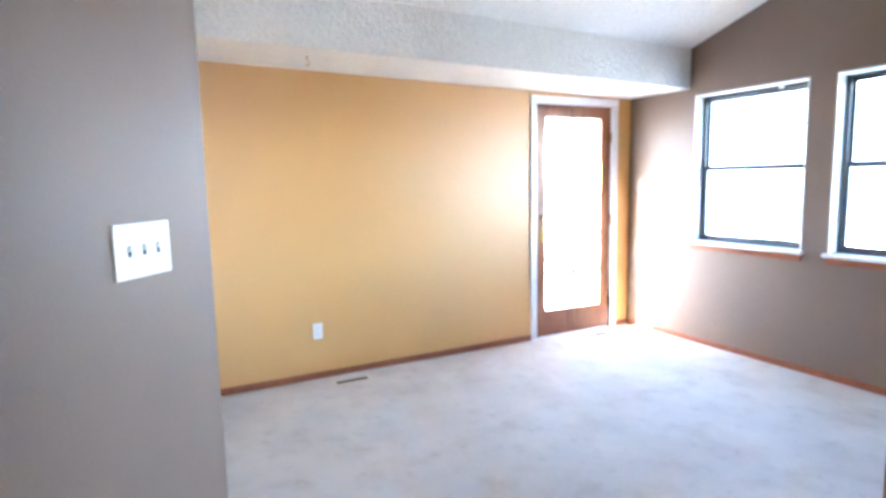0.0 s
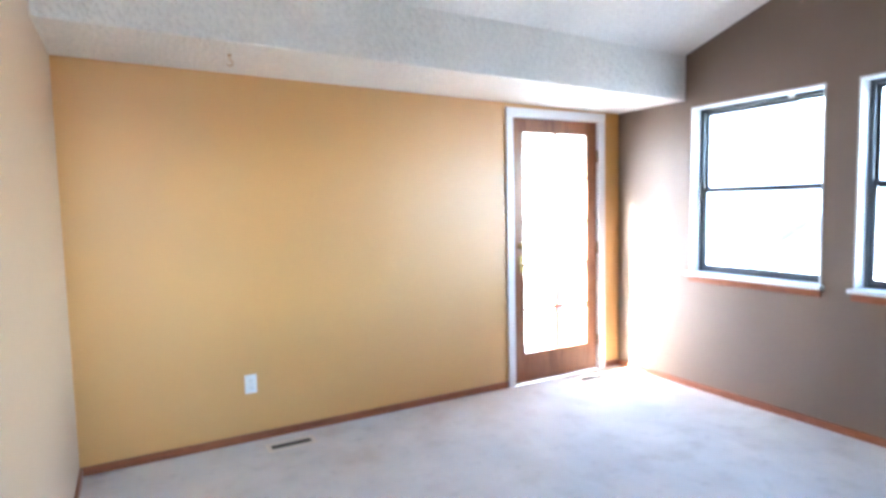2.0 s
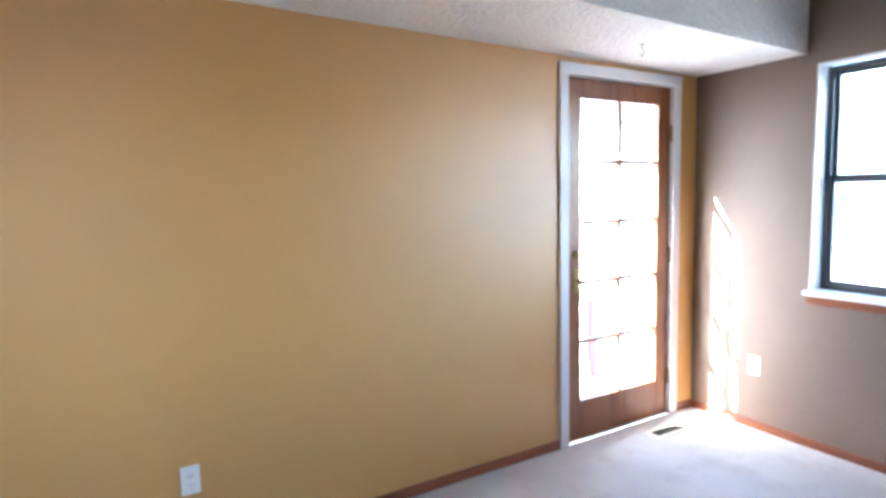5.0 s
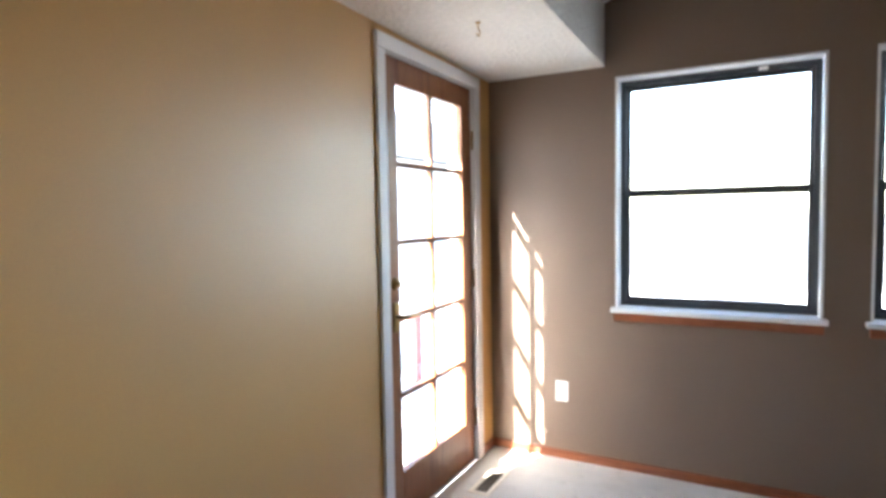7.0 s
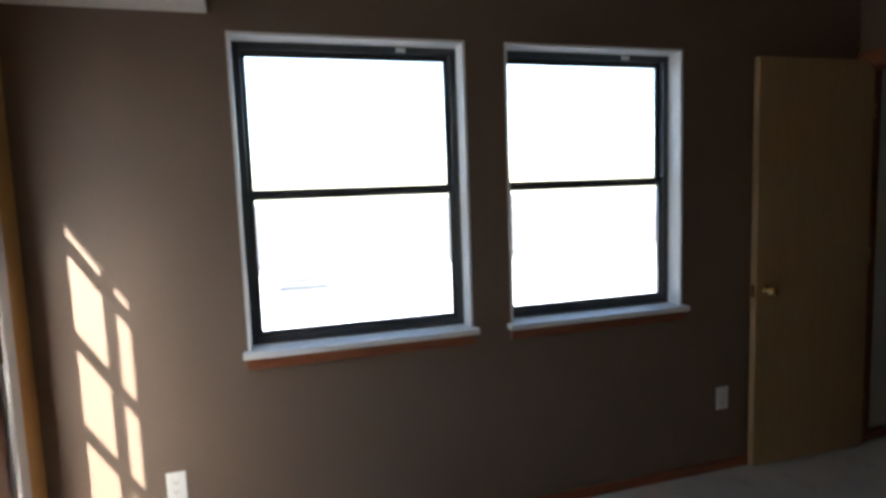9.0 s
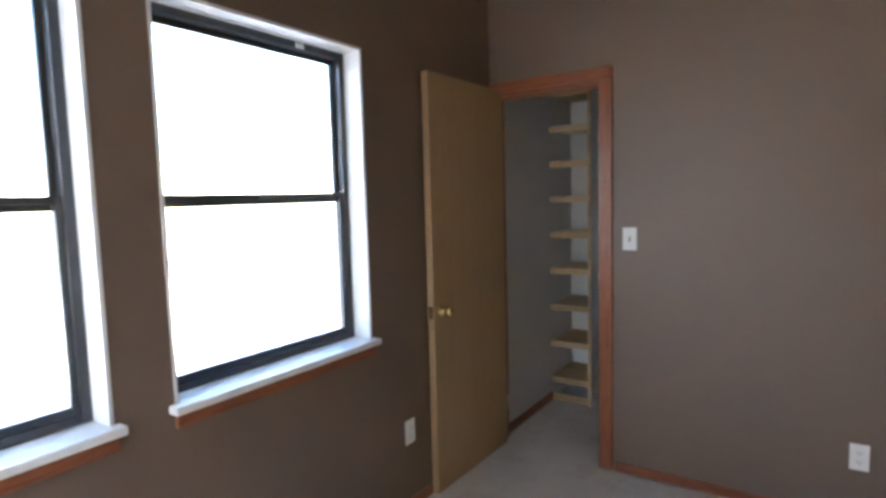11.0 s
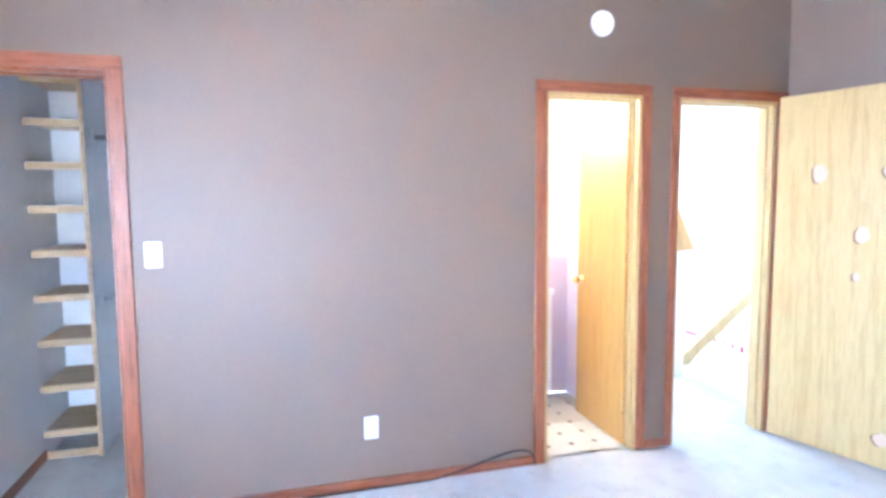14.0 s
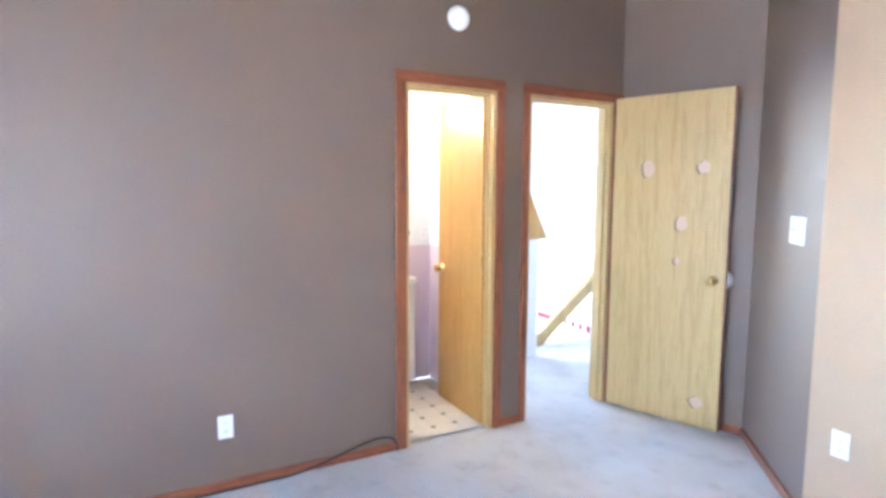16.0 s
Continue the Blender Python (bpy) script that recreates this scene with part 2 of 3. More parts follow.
def curve_points(pts, n=6):
    """A smooth row of points through the given ones."""
    p = [Vector(q) for q in pts]
    p = [p[0]] + p + [p[-1]]
    out = []
    for i in range(1, len(p) - 2):
        for k in range(n):
            t = k / n
            out.append(0.5 * (2 * p[i] + (p[i + 1] - p[i - 1]) * t + (2 * p[i - 1] - 5 * p[i] + 4 * p[i + 1] - p[i + 2]) * t * t + (3 * p[i] - p[i - 1] - 3 * p[i + 1] + p[i + 2]) * t ** 3))
    return out + [p[-2]]


def solid(name, bm, mat):
    bmesh.ops.recalc_face_normals(bm, faces=bm.faces[:])
    me = bpy.data.meshes.new(name)
    bm.to_mesh(me)
    bm.free()
    me.materials.append(mat)
    return new(name, me)


def part(name, bm, mat, parent, label=""):
    ob = solid(name, bm, mat)
    ob.parent = parent
    return tagged(ob, label)


def thing(name, at, label, category, group="", kind=""):
    ob = new(name)
    ob.empty_display_size = 0.05
    ob.matrix_world = at
    return tagged(ob, label, category, group, kind)


def setting(name, bm, mat, label, category):
    return tagged(solid(name, bm, mat), label, category, kind="structure")


def wall_cells(bm, axis, a, b, u0, u1, z0, z1, openings):
    """Boxes of a wall slab between a and b, leaving out openings (u0, u1, z0, z1)."""
    us = sorted({u0, u1, *[o[0] for o in openings], *[o[1] for o in openings]})
    for p, q in zip(us, us[1:]):
        mid = (p + q) / 2
        cuts = sorted([(o[2], o[3]) for o in openings if o[0] < mid < o[1]])
        z = z0
        for lo, hi in cuts + [(z1, z1)]:
            if lo - z > 1e-4:
                if axis == "x":
                    box(bm, a, b, p, q, z, lo)
                else:
                    box(bm, p, q, a, b, z, lo)
            z = hi
    return bm


# ---------- the large structure ----------
C = -3.80          # the wall with three doorways
SOFFIT = 2.145     # underside of the dropped soffit
SOFFIT_Y = -0.66
CEIL0, RISE = 2.47, 0.32
XR = -3.955        # return wall beside the ochre wall
ANGLE_Y = -2.31    # where the return wall turns into the angled one
DOORS = {"bath": (-3.29, -2.71), "hall": (-4.215, -3.53), "closet": (-0.645, -0.012)}


def ceil_z(y):
    return CEIL0 + (SOFFIT_Y - y) * RISE


setting("floor", boxes((-6.3, 0.0, C - 0.06, 0.0, -0.2, 0.0)), CARPET, "worn grey-beige wall-to-wall carpet with stains", "floor")
setting("wall_ochre", wall_cells(bmesh.new(), "y", 0.0, 0.15, -4.1, 0.0, 0.0, 2.46, [(-1.10, -0.23, 0.0, 2.065)]), OCHRE, "satin ochre painted wall with a glazed door", "wall")
bm = bmesh.new()
W1, W2 = (-1.64, -0.715), (-2.71, -1.815)
wall_cells(bm, "x", 0.0, 0.15, C - 1.3, 0.15, 0.0, 2.46, [(*W1, 0.872, 2.078), (*W2, 0.872, 2.078)])
prism(bm, [(0.15, 2.46), (0.15, 2.5), (C - 1.3, 3.99), (C - 1.3, 2.46)], "x", 0.0, 0.15)
setting("wall_windows", bm, BROWN, "satin dark brown wall with two windows", "wall")
bm = bmesh.new()
wall_cells(bm, "y", C - 0.12, C, -4.4, 0.0, 0.0, 3.55, [(*DOORS[k], 0.0, 2.03) for k in DOORS])
setting("wall_doorways", bm, BROWN, "satin brown wall with three wood-trimmed doorways", "wall")
bm = bmesh.new()
prism(bm, [(-4.30, C), (-4.555, -2.995), (XR, ANGLE_Y), (XR, 0.0), (-4.1, 0.0), (-4.1, -2.2), (-4.75, -2.9), (-4.75, C)], "z", 0.0, 3.55)
ob = setting("wall_angled", bm, BROWN, "brown wall with an angled corner and an ochre return", "wall")
ob.data.materials.append(RETURN)
for f in ob.data.polygons:
    if f.normal.x > 0.95 and f.center.y > -2:
        f.material_index = 1
bm = bmesh.new()
prism(bm, [(SOFFIT_Y, ceil_z(SOFFIT_Y)), (C, ceil_z(C)), (C, ceil_z(C) + 0.1), (SOFFIT_Y, ceil_z(SOFFIT_Y) + 0.1)], "x", -4.6, 0.0)
box(bm, -4.6, 0.0, SOFFIT_Y, 0.0, SOFFIT, 2.62)
for v in bm.verts:
    v.co.z += -0.008 - 0.0205 * v.co.x
setting("ceiling", bm, CEIL, "off-white textured sloping ceiling with a dropped soffit", "ceiling")
bm = bmesh.new()
prism(bm, [(0.5, 2.44), (C - 1.4, 2.44 + (1.9 - C) * RISE), (C - 1.4, 2.62 + (1.9 - C) * RISE), (0.5, 2.60)], "x", -6.5, 0.7)
setting("roof", bm, SHINGLE, "sloping shingle roof with an eave", "roof")
# closet, bathroom and stair hall behind the doorways
setting("closet_floor", boxes((-1.85, 0.0, -5.05, C - 0.06, -0.2, 0.0)), CARPET, "grey-beige carpet in the closet", "floor")
setting("closet_wall", boxes((-1.97, 0.0, -5.17, -5.05, 0, 2.5), (-1.97, -1.85, -5.05, C - 0.12, 0, 2.5), (-0.006, -0.001, -5.05, C - 0.12, 0, 2.5), (-1.85, -0.66, C - 0.126, C - 0.121, 0, 2.5)), WHITE_WALL, "plain white closet walls", "wall")
setting("closet_ceiling", boxes((-1.97, 0.0, -5.17, C - 0.12, 2.4, 2.5)), CEIL, "white closet ceiling", "ceiling")
BW = -4.84
setting("bath_floor", boxes((-3.40, -1.97, BW, C - 0.06, -0.2, -0.004)), GROUT, "cream vinyl floor with small brown diamond insets", "floor")
for nm, lo, hi, mt, lb in (("bath_wall", 1.04, 2.4, WHITE_WALL, "white upper bathroom walls"), ("bath_wainscot", 0.0, 1.04, MAUVE, "pale mauve lower bathroom walls")):
    setting(nm, boxes((-3.48, -1.97, BW - 0.1, BW, lo, hi), (-3.48, -3.40, BW, C - 0.12, lo, hi), (-1.977, -1.97, BW, C - 0.12, lo, hi), (-2.645, -1.977, C - 0.126, C - 0.121, lo, hi)), mt, lb, "wall")
setting("bath_ceiling", boxes((-3.48, -1.97, BW - 0.1, C - 0.12, 2.4, 2.5)), WHITE_WALL, "white bathroom ceiling", "ceiling")
setting("hall_floor", boxes((-5.62, -3.40, -5.3, C - 0.06, -0.201, -0.001)), CARPET, "beige hall carpet ending at the stairwell", "floor")
bm = bmesh.new()
# this opening is unseen, added to hold the hall's daylight lamp
wall_cells(bm, "y", -6.42, -6.3, -6.32, -3.48, -3.0, 3.0, [(-4.5, -3.75, 1.1, 2.1)])
box(bm, -3.60, -3.48, -6.3, BW - 0.1, -3.0, 3.0)
box(bm, -3.487, -3.48, BW - 0.1, C - 0.12, 0, 3.0)
box(bm, -5.62, -5.5, -6.3, C, -3.0, 3.0)
box(bm, -5.5, -4.75, C - 0.12, C, 0, 3.0)
box(bm, -4.75, -4.4, C - 0.126, C - 0.001, 0, 3.0)
setting("hall_wall", bm, WHITE_WALL, "bright white stair hall walls", "wall")
setting("hall_ceiling", boxes((-6.32, -3.48, -6.42, C - 0.12, 2.9, 3.0)), WHITE_WALL, "white hall ceiling", "ceiling")

# ---------- trim ----------


def baseboard(name, bm, mat):
    setting(name, bm, mat, "low reddish oak baseboard", "baseboard")


BH = 0.050
baseboard("baseboard_ochre", boxes((XR, -1.157, -0.014, 0.0, 0, BH), bevel=0.003), TRIM_X)
baseboard("baseboard_ochre_end", boxes((-0.163, -0.014, -0.014, 0.0, 0, BH), bevel=0.003), TRIM_X)
baseboard("baseboard_windows", boxes((-0.014, 0.0, C, 0.0, 0, BH), bevel=0.003), TRIM_Y)
baseboard("baseboard_doorways", boxes((-2.642, -0.714, C, C + 0.014, 0, BH), bevel=0.003), TRIM_X)
baseboard("baseboard_pier", boxes((-3.482, -3.352, C, C + 0.014, 0, BH), bevel=0.003), TRIM_X)
baseboard("baseboard_return", boxes((XR, XR + 0.014, ANGLE_Y, -0.014, 0, BH), bevel=0.003), TRIM_Y)


def slanted_base(name, p, q):
    a, b = Vector(p), Vector(q)
    d = (b - a)
    n = Vector((d.y, -d.x)).normalized() * 0.014
    bm = bmesh.new()
    prism(bm, [a, b, b + n, a + n], "z", 0.0, BH)
    baseboard(name, bm, TRIM_Y)


slanted_base("baseboard_angle", (-4.555, -2.995), (XR, ANGLE_Y))
slanted_base("baseboard_behind_door", (-4.30, C), (-4.555, -2.995))
baseboard("baseboard_closet", boxes((-0.018, -0.006, -4.64, C - 0.12, 0, 0.06), bevel=0.003), TRIM_Y)
baseboard("baseboard_closet_back", boxes((-1.85, -0.312, -5.05, -5.036, 0, 0.06), bevel=0.003), TRIM_X)


def doorway(name, x0, x1, top, wl, wr, label, lining=None):
    """Wooden casing and jamb lining of a doorway in the doorway wall."""
    t = thing(name, pose(0, 0, 0), label, "door frame", kind="structure")
    lining = lining or OAK
    part("casing", boxes((x0 - wl, x0, C, C + 0.018, 0, top + 0.058), bevel=0.005), TRIM_V, t)
    part("casing", boxes((x1, x1 + wr, C, C + 0.018, 0, top + 0.058), bevel=0.005), TRIM_V, t)
    part("head_casing", boxes((x0 - wl, x1 + wr, C, C + 0.021, top, top + 0.06), bevel=0.005), TRIM_X, t)
    part("jamb", boxes((x0, x0 + 0.018, C - 0.12, C + 0.004, 0, top)), lining, t)
    part("jamb", boxes((x1 - 0.018, x1, C - 0.12, C + 0.004, 0, top)), lining, t)
    part("head_jamb", boxes((x0 + 0.018, x1 - 0.018, C - 0.12, C + 0.004, top - 0.018, top)), lining, t)
    part("door_stop", boxes((x0 + 0.018, x0 + 0.03, C - 0.07, C - 0.035, 0, top - 0.018), (x1 - 0.03, x1 - 0.018, C - 0.07, C - 0.035, 0, top - 0.018), (x0 + 0.03, x1 - 0.03, C - 0.07, C - 0.035, top - 0.03, top - 0.018)), lining, t)
    return t


doorway("door_frame_closet", *DOORS["closet"], 2.03, 0.057, 0.011, "reddish oak casing round the closet doorway", TRIM_V)
doorway("door_frame_bath", *DOORS["bath"], 2.03, 0.057, 0.063, "reddish oak casing round the bathroom doorway")
doorway("door_frame_hall", *DOORS["hall"], 2.03, 0.075, 0.044, "reddish oak casing round the hall doorway")


def knob(parent, x, y, z, ny):
    """A round knob on a rosette, standing out of a leaf along its local y."""
    m = Matrix.Translation((x, y, z)) @ pose(0, 0, 0, -90 * ny)
    k = part("knob", lathe(bmesh.new(), [(0.031, 0.0), (0.031, 0.004), (0.026, 0.008), (0.011, 0.012), (0.011, 0.03), (0.020, 0.036), (0.027, 0.047), (0.026, 0.057), (0.016, 0.064), (0.004, 0.066)], m), BRASS, parent, "polished brass door knob")
    return k


def flush_door(name, hinge, angle, width, mat, label, height=2.01, knob_z=0.93):
    """A plain veneered leaf that runs along local x from its hinge, 35 mm thick in local y."""
    t = thing(name, pose(*hinge, 0, 0, angle), label, "door")
    part("leaf", boxes((0, width, -0.0175, 0.0175, 0.012, height + 0.012), bevel=0.002), mat, t)
    for s in (-1, 1):
        knob(t, width - 0.065, 0.0175 * s, knob_z, s)
    part("latch_plate", boxes((width, width + 0.0015, -0.012, 0.012, knob_z - 0.03, knob_z + 0.03)), BRASS, t)
    for z in (0.25, 1.05, 1.80):
        part("hinge", lathe(bmesh.new(), [(0.006, -0.045), (0.006, 0.045)], pose(-0.004, 0.018, z), 10), BRASS, t)
    return t


flush_door("closet_door", (-0.052, C - 0.02, 0), 89.0, 0.72, BIRCH, "flat birch veneer closet door standing open against the wall", 2.035, knob_z=0.915)
flush_door("bathroom_door", (-3.258, C - 0.055, 0), -91.5, 0.575, OAK_Y, "golden oak veneer bathroom door standing open inward")
hall_door = flush_door("hall_door", (-4.225, C + 0.03, 0), 107.5, 0.725, OAK, "pale oak veneer hall door with torn patches standing open", 2.04)
part("edge_strip", boxes((0.7255, 0.7285, -0.0172, 0.0172, 0.014, 2.05)), TRIM_V, hall_door, "dark reddish edge strip")


def blob(x, z, w, h, seed, y):
    rnd = random.Random(seed)
    bm = bmesh.new()
    pts = [(x + w * (0.8 + 0.3 * rnd.random()) * math.cos(a * math.pi / 6), z + h * (0.8 + 0.3 * rnd.random()) * math.sin(a * math.pi / 6)) for a in range(12)]
    return prism(bm, pts, "y", y, y - 0.0025)


for i, (u, z, w, h) in enumerate(((0.235, 1.60, 0.038, 0.055), (0.575, 1.60, 0.036, 0.042), (0.46, 1.26, 0.036, 0.05), (0.60, 0.17, 0.04, 0.038), (0.44, 1.03, 0.018, 0.024))):
    part("patch_rim", blob(u - 0.012, z - 0.004, w, h, i, -0.0172), RIM, hall_door, "dark rim of torn veneer")
    part("torn_patch", blob(u, z, w, h, i, -0.0185), SCAR, hall_door, "pale torn veneer patch")

bumper = thing("wall_bumper", pose(-4.506, -3.15, 0.93, 0, 90, 17.5), "round white wall bumper behind the door knob", "door stop")
part("disc", lathe(bmesh.new(), [(0.062, 0), (0.062, 0.006), (0.05, 0.011), (0.004, 0.011)]), PLASTIC, bumper)

# ---------- the glazed door ----------
DX0, DX1 = -1.090, -0.240
gd = thing("glazed_door", pose(0, 0, 0), "reddish stained wooden door with ten glass panes, closed", "door")
GX0, GX1, GZ0, GZ1 = DX0 + 0.108, DX1 - 0.108, 0.235, 1.945
part("stile", boxes((DX0, GX0, 0.008, 0.050, 0.012, 2.055), bevel=0.003), DOOR_RED, gd)
part("stile", boxes((GX1, DX1, 0.008, 0.050, 0.012, 2.055), bevel=0.003), DOOR_RED, gd)
part("top_rail", boxes((GX0, GX1, 0.008, 0.050, GZ1, 2.055), bevel=0.003), DOOR_RED, gd)
part("bottom_rail", boxes((GX0, GX1, 0.008, 0.050, 0.012, GZ0), bevel=0.003), DOOR_RED, gd)
gm = (GX0 + GX1) / 2
part("muntin", boxes((gm - 0.012, gm + 0.012, 0.012, 0.046, GZ0, GZ1), bevel=0.004), DOOR_RED, gd)
PH = (GZ1 - GZ0) / 5
for i in range(1, 5):
    z = GZ0 + i * PH
    for a, b in ((GX0, gm - 0.012), (gm + 0.012, GX1)):
        part("muntin", boxes((a, b, 0.013, 0.045, z - 0.012, z + 0.012), bevel=0.004), DOOR_RED, gd)
for i in range(5):
    for a, b in ((GX0, gm - 0.012), (gm + 0.012, GX1)):
        p = part("pane", boxes((a, b, 0.027, 0.031, GZ0 + i * PH + (0.012 if i else 0), GZ0 + (i + 1) * PH - (0.012 if i < 4 else 0))), GLASS, gd)
        p.visible_shadow = False
lever = part("door_handle", boxes((-1.045, -1.000, 0.0, 0.008, 0.875, 1.005), bevel=0.006), AGED, gd, "aged brass handle plate")
part("lever", tube(bmesh.new(), curve_points([(-1.022, 0.0, 0.945), (-1.022, -0.045, 0.945), (-1.01, -0.058, 0.945), (-0.93, -0.058, 0.942)]), 0.009, 10), AGED, lever)
part("deadbolt", lathe(bmesh.new(), [(0.028, 0), (0.028, 0.006), (0.02, 0.014), (0.012, 0.016), (0.012, 0.03), (0.003, 0.031)], Matrix.Translation((-1.022, 0.008, 1.085)) @ pose(0, 0, 0, 90)), AGED, gd, "brass deadbolt")
for z in (0.25, 1.03, 1.78):
    part("hinge", boxes((DX1 - 0.004, DX1 + 0.012, -0.006, 0.006, z - 0.05, z + 0.05), bevel=0.004), AGED, gd)
fr = thing("door_frame_glazed", pose(0, 0, 0), "white painted casing round the glazed door", "door frame", kind="structure")
part("casing", boxes((-1.155, -1.093, -0.018, 0.0, 0, 2.06), bevel=0.005), PAINT, fr)
part("casing", boxes((-0.235, -0.165, -0.018, 0.0, 0, 2.06), bevel=0.005), PAINT, fr)
part("head_casing", boxes((-1.155, -0.165, -0.020, 0.0, 2.06, 2.125), bevel=0.005), PAINT, fr)
part("jamb", boxes((-1.0995, -1.093, 0.0, 0.15, 0, 2.064)), PAINT, fr)
part("jamb", boxes((-0.2375, -0.2305, 0.0, 0.15, 0, 2.064)), PAINT, fr)
part("head_jamb", boxes((-1.093, -0.2375, 0.0, 0.15, 2.058, 2.0645)), PAINT, fr)
part("door_stop", boxes((-1.093, -1.075, 0.055, 0.09, 0, 2.058), (-0.255, -0.2375, 0.055, 0.09, 0, 2.058), (-1.075, -0.255, 0.055, 0.09, 2.04, 2.058)), PAINT, fr)
part("threshold", boxes((-1.093, -0.2375, 0.0, 0.16, 0.0, 0.010), bevel=0.003), STEEL, fr, "worn metal threshold")

# ---------- windows ----------


def window(name, y0, y1):
    z0, z1 = 0.872, 2.078
    t = thing(name, pose(0, 0, 0), "dark-framed sash window with a white sill and reveal", "window", "windows", "structure")
    part("reveal", boxes((-0.003, 0.085, y0, y0 + 0.012, z0, z1), (-0.003, 0.085, y1 - 0.012, y1, z0, z1), (-0.003, 0.085, y0 + 0.012, y1 - 0.012, z1 - 0.012, z1)), PAINT, t, "white painted reveal")
    part("sill", boxes((-0.042, 0.085, y0 - 0.018, y1 + 0.018, z0 - 0.022, z0 + 0.004), bevel=0.005), PAINT, t, "white painted sill board")
    part("apron", boxes((-0.020, 0.0, y0 - 0.004, y1 + 0.004, z0 - 0.068, z0 - 0.022), bevel=0.004), TRIM_Y, t, "reddish oak apron under the sill")
    f = 0.028
    a, b, c, d = y0 + 0.012, y1 - 0.012, z0 + 0.004, z1 - 0.012
    part("window_frame", boxes((0.085, 0.145, a, a + f, c, d), (0.085, 0.145, b - f, b, c, d), (0.085, 0.145, a + f, b - f, c, c + f), (0.085, 0.145, a + f, b - f, d - f, d), bevel=0.003), ALU, t, "dark bronze aluminium frame")
    mid = 1.475
    g = 0.018
    for nm, x0, lo, hi in (("lower_sash", 0.094, c + f, mid + 0.021), ("upper_sash", 0.118, mid - 0.021, d - f)):
        p, q = a + f, b - f
        s = part(nm, boxes((x0, x0 + 0.022, p, p + g, lo, hi), (x0, x0 + 0.022, q - g, q, lo, hi), (x0, x0 + 0.022, p + g, q - g, lo, lo + 0.022), (x0, x0 + 0.022, p + g, q - g, hi - 0.022, hi), bevel=0.002), ALU, t)
        w = part("pane", boxes((x0 + 0.009, x0 + 0.013, p + g, q - g, lo + 0.022, hi - 0.022)), GLASS, s)
        w.visible_shadow = False
    part("latch", boxes((0.082, 0.094, (a + b) / 2 - 0.03, (a + b) / 2 + 0.03, mid - 0.006, mid + 0.012), bevel=0.003), ALU, t)
    part("tab", boxes((0.078, 0.086, a + 0.22, a + 0.26, d - 0.026, d - 0.006), bevel=0.003), PLASTIC, t, "small white plastic tab")
    return t


window("window_1", *W1)
window("window_2", *W2)

# ---------- plates ----------


def plate(name, at, label, category, gangs=1, sort="outlet", group=""):
    """A cover plate in local x (width) and z (height), facing local -y."""
    w, h = (0.07, 0.115) if gangs == 1 else (0.178, 0.128)
    t = thing(name, at, label, category, group)
    part("cover", boxes((-w / 2, w / 2, -0.006, 0.0, -h / 2, h / 2), bevel=0.0025), PLASTIC, t)
    for g in range(gangs):
        x = (g - (gangs - 1) / 2) * 0.046
        if sort == "outlet":
            for z in (-0.0195, 0.0195):
                s = part("socket", boxes((x - 0.0165, x + 0.0165, -0.0078, -0.005, z - 0.0145, z + 0.0145), bevel=0.001), PLASTIC, t)
                # raised black boxes put the shade of the plug slots into colour
                part("slots", boxes((x - 0.008, x - 0.006, -0.0082, -0.0075, z - 0.003, z + 0.006), (x + 0.006, x + 0.008, -0.0082, -0.0075, z - 0.003, z + 0.006), (x - 0.002, x + 0.002, -0.0082, -0.0075, z - 0.010, z - 0.006)), SLOT_SHADE, s)
        elif sort == "switch":
            # thin black block, coloured as the shade round the toggle
            part("opening", boxes((x - 0.0052, x + 0.0052, -0.0066, -0.005, -0.0125, 0.0125)), SLOT_SHADE, t)
            part("toggle", boxes((x - 0.004, x + 0.004, -0.019, -0.006, 0.0, 0.009), bevel=0.0015), PLASTIC, t)
        for z in (-0.046, 0.046) if sort != "blank" else ():
            part("screw", lathe(bmesh.new(), [(0.003, 0), (0.002, 0.001)], Matrix.Translation((x, -0.006, z)) @ pose(0, 0, 0, 90), 8), PLASTIC, t)
    return t


plate("power_outlet", pose(-3.055, 0, 0.355), "white plastic outlet plate on the ochre wall", "outlet", group="outlets")
plate("power_outlet", pose(0, -0.424, 0.383, 0, 0, -90), "white plastic outlet plate on the brown wall beside sun patches", "outlet", group="outlets")
plate("power_outlet", pose(0, -2.955, 0.375, 0, 0, -90), "white plastic outlet plate on the brown window wall", "outlet", group="outlets")
plate("power_outlet", pose(-1.75, C, 0.316, 0, 0, 180), "white plastic outlet plate on the brown doorway wall", "outlet", group="outlets")
plate("power_outlet", pose(XR, -2.175, 0.41, 0, 0, 90), "white plastic outlet plate on the return wall", "outlet", group="outlets")
plate("light_switch", pose(-0.785, C, 1.23, 0, 0, 180), "white single switch plate beside the closet", "switch", sort="switch")
ang = math.degrees(math.atan2(ANGLE_Y + 2.995, XR + 4.555))
plate("light_switch", pose(-4.125, -2.995 + (ANGLE_Y + 2.995) * (4.555 - 4.125) / (XR + 4.555) - 0.001, 1.28, 0, 0, ang), "white triple toggle switch plate on the angled wall", "switch", 3, "switch")

sd = thing("smoke_detector", pose(-3.03, C, 2.40, -90), "round white smoke detector high on the brown wall", "smoke detector")
part("body", lathe(bmesh.new(), [(0.066, 0), (0.066, 0.012), (0.060, 0.026), (0.040, 0.032), (0.004, 0.033)], seg=32), PLASTIC, sd)

# ---------- floor registers, hooks, cable ----------


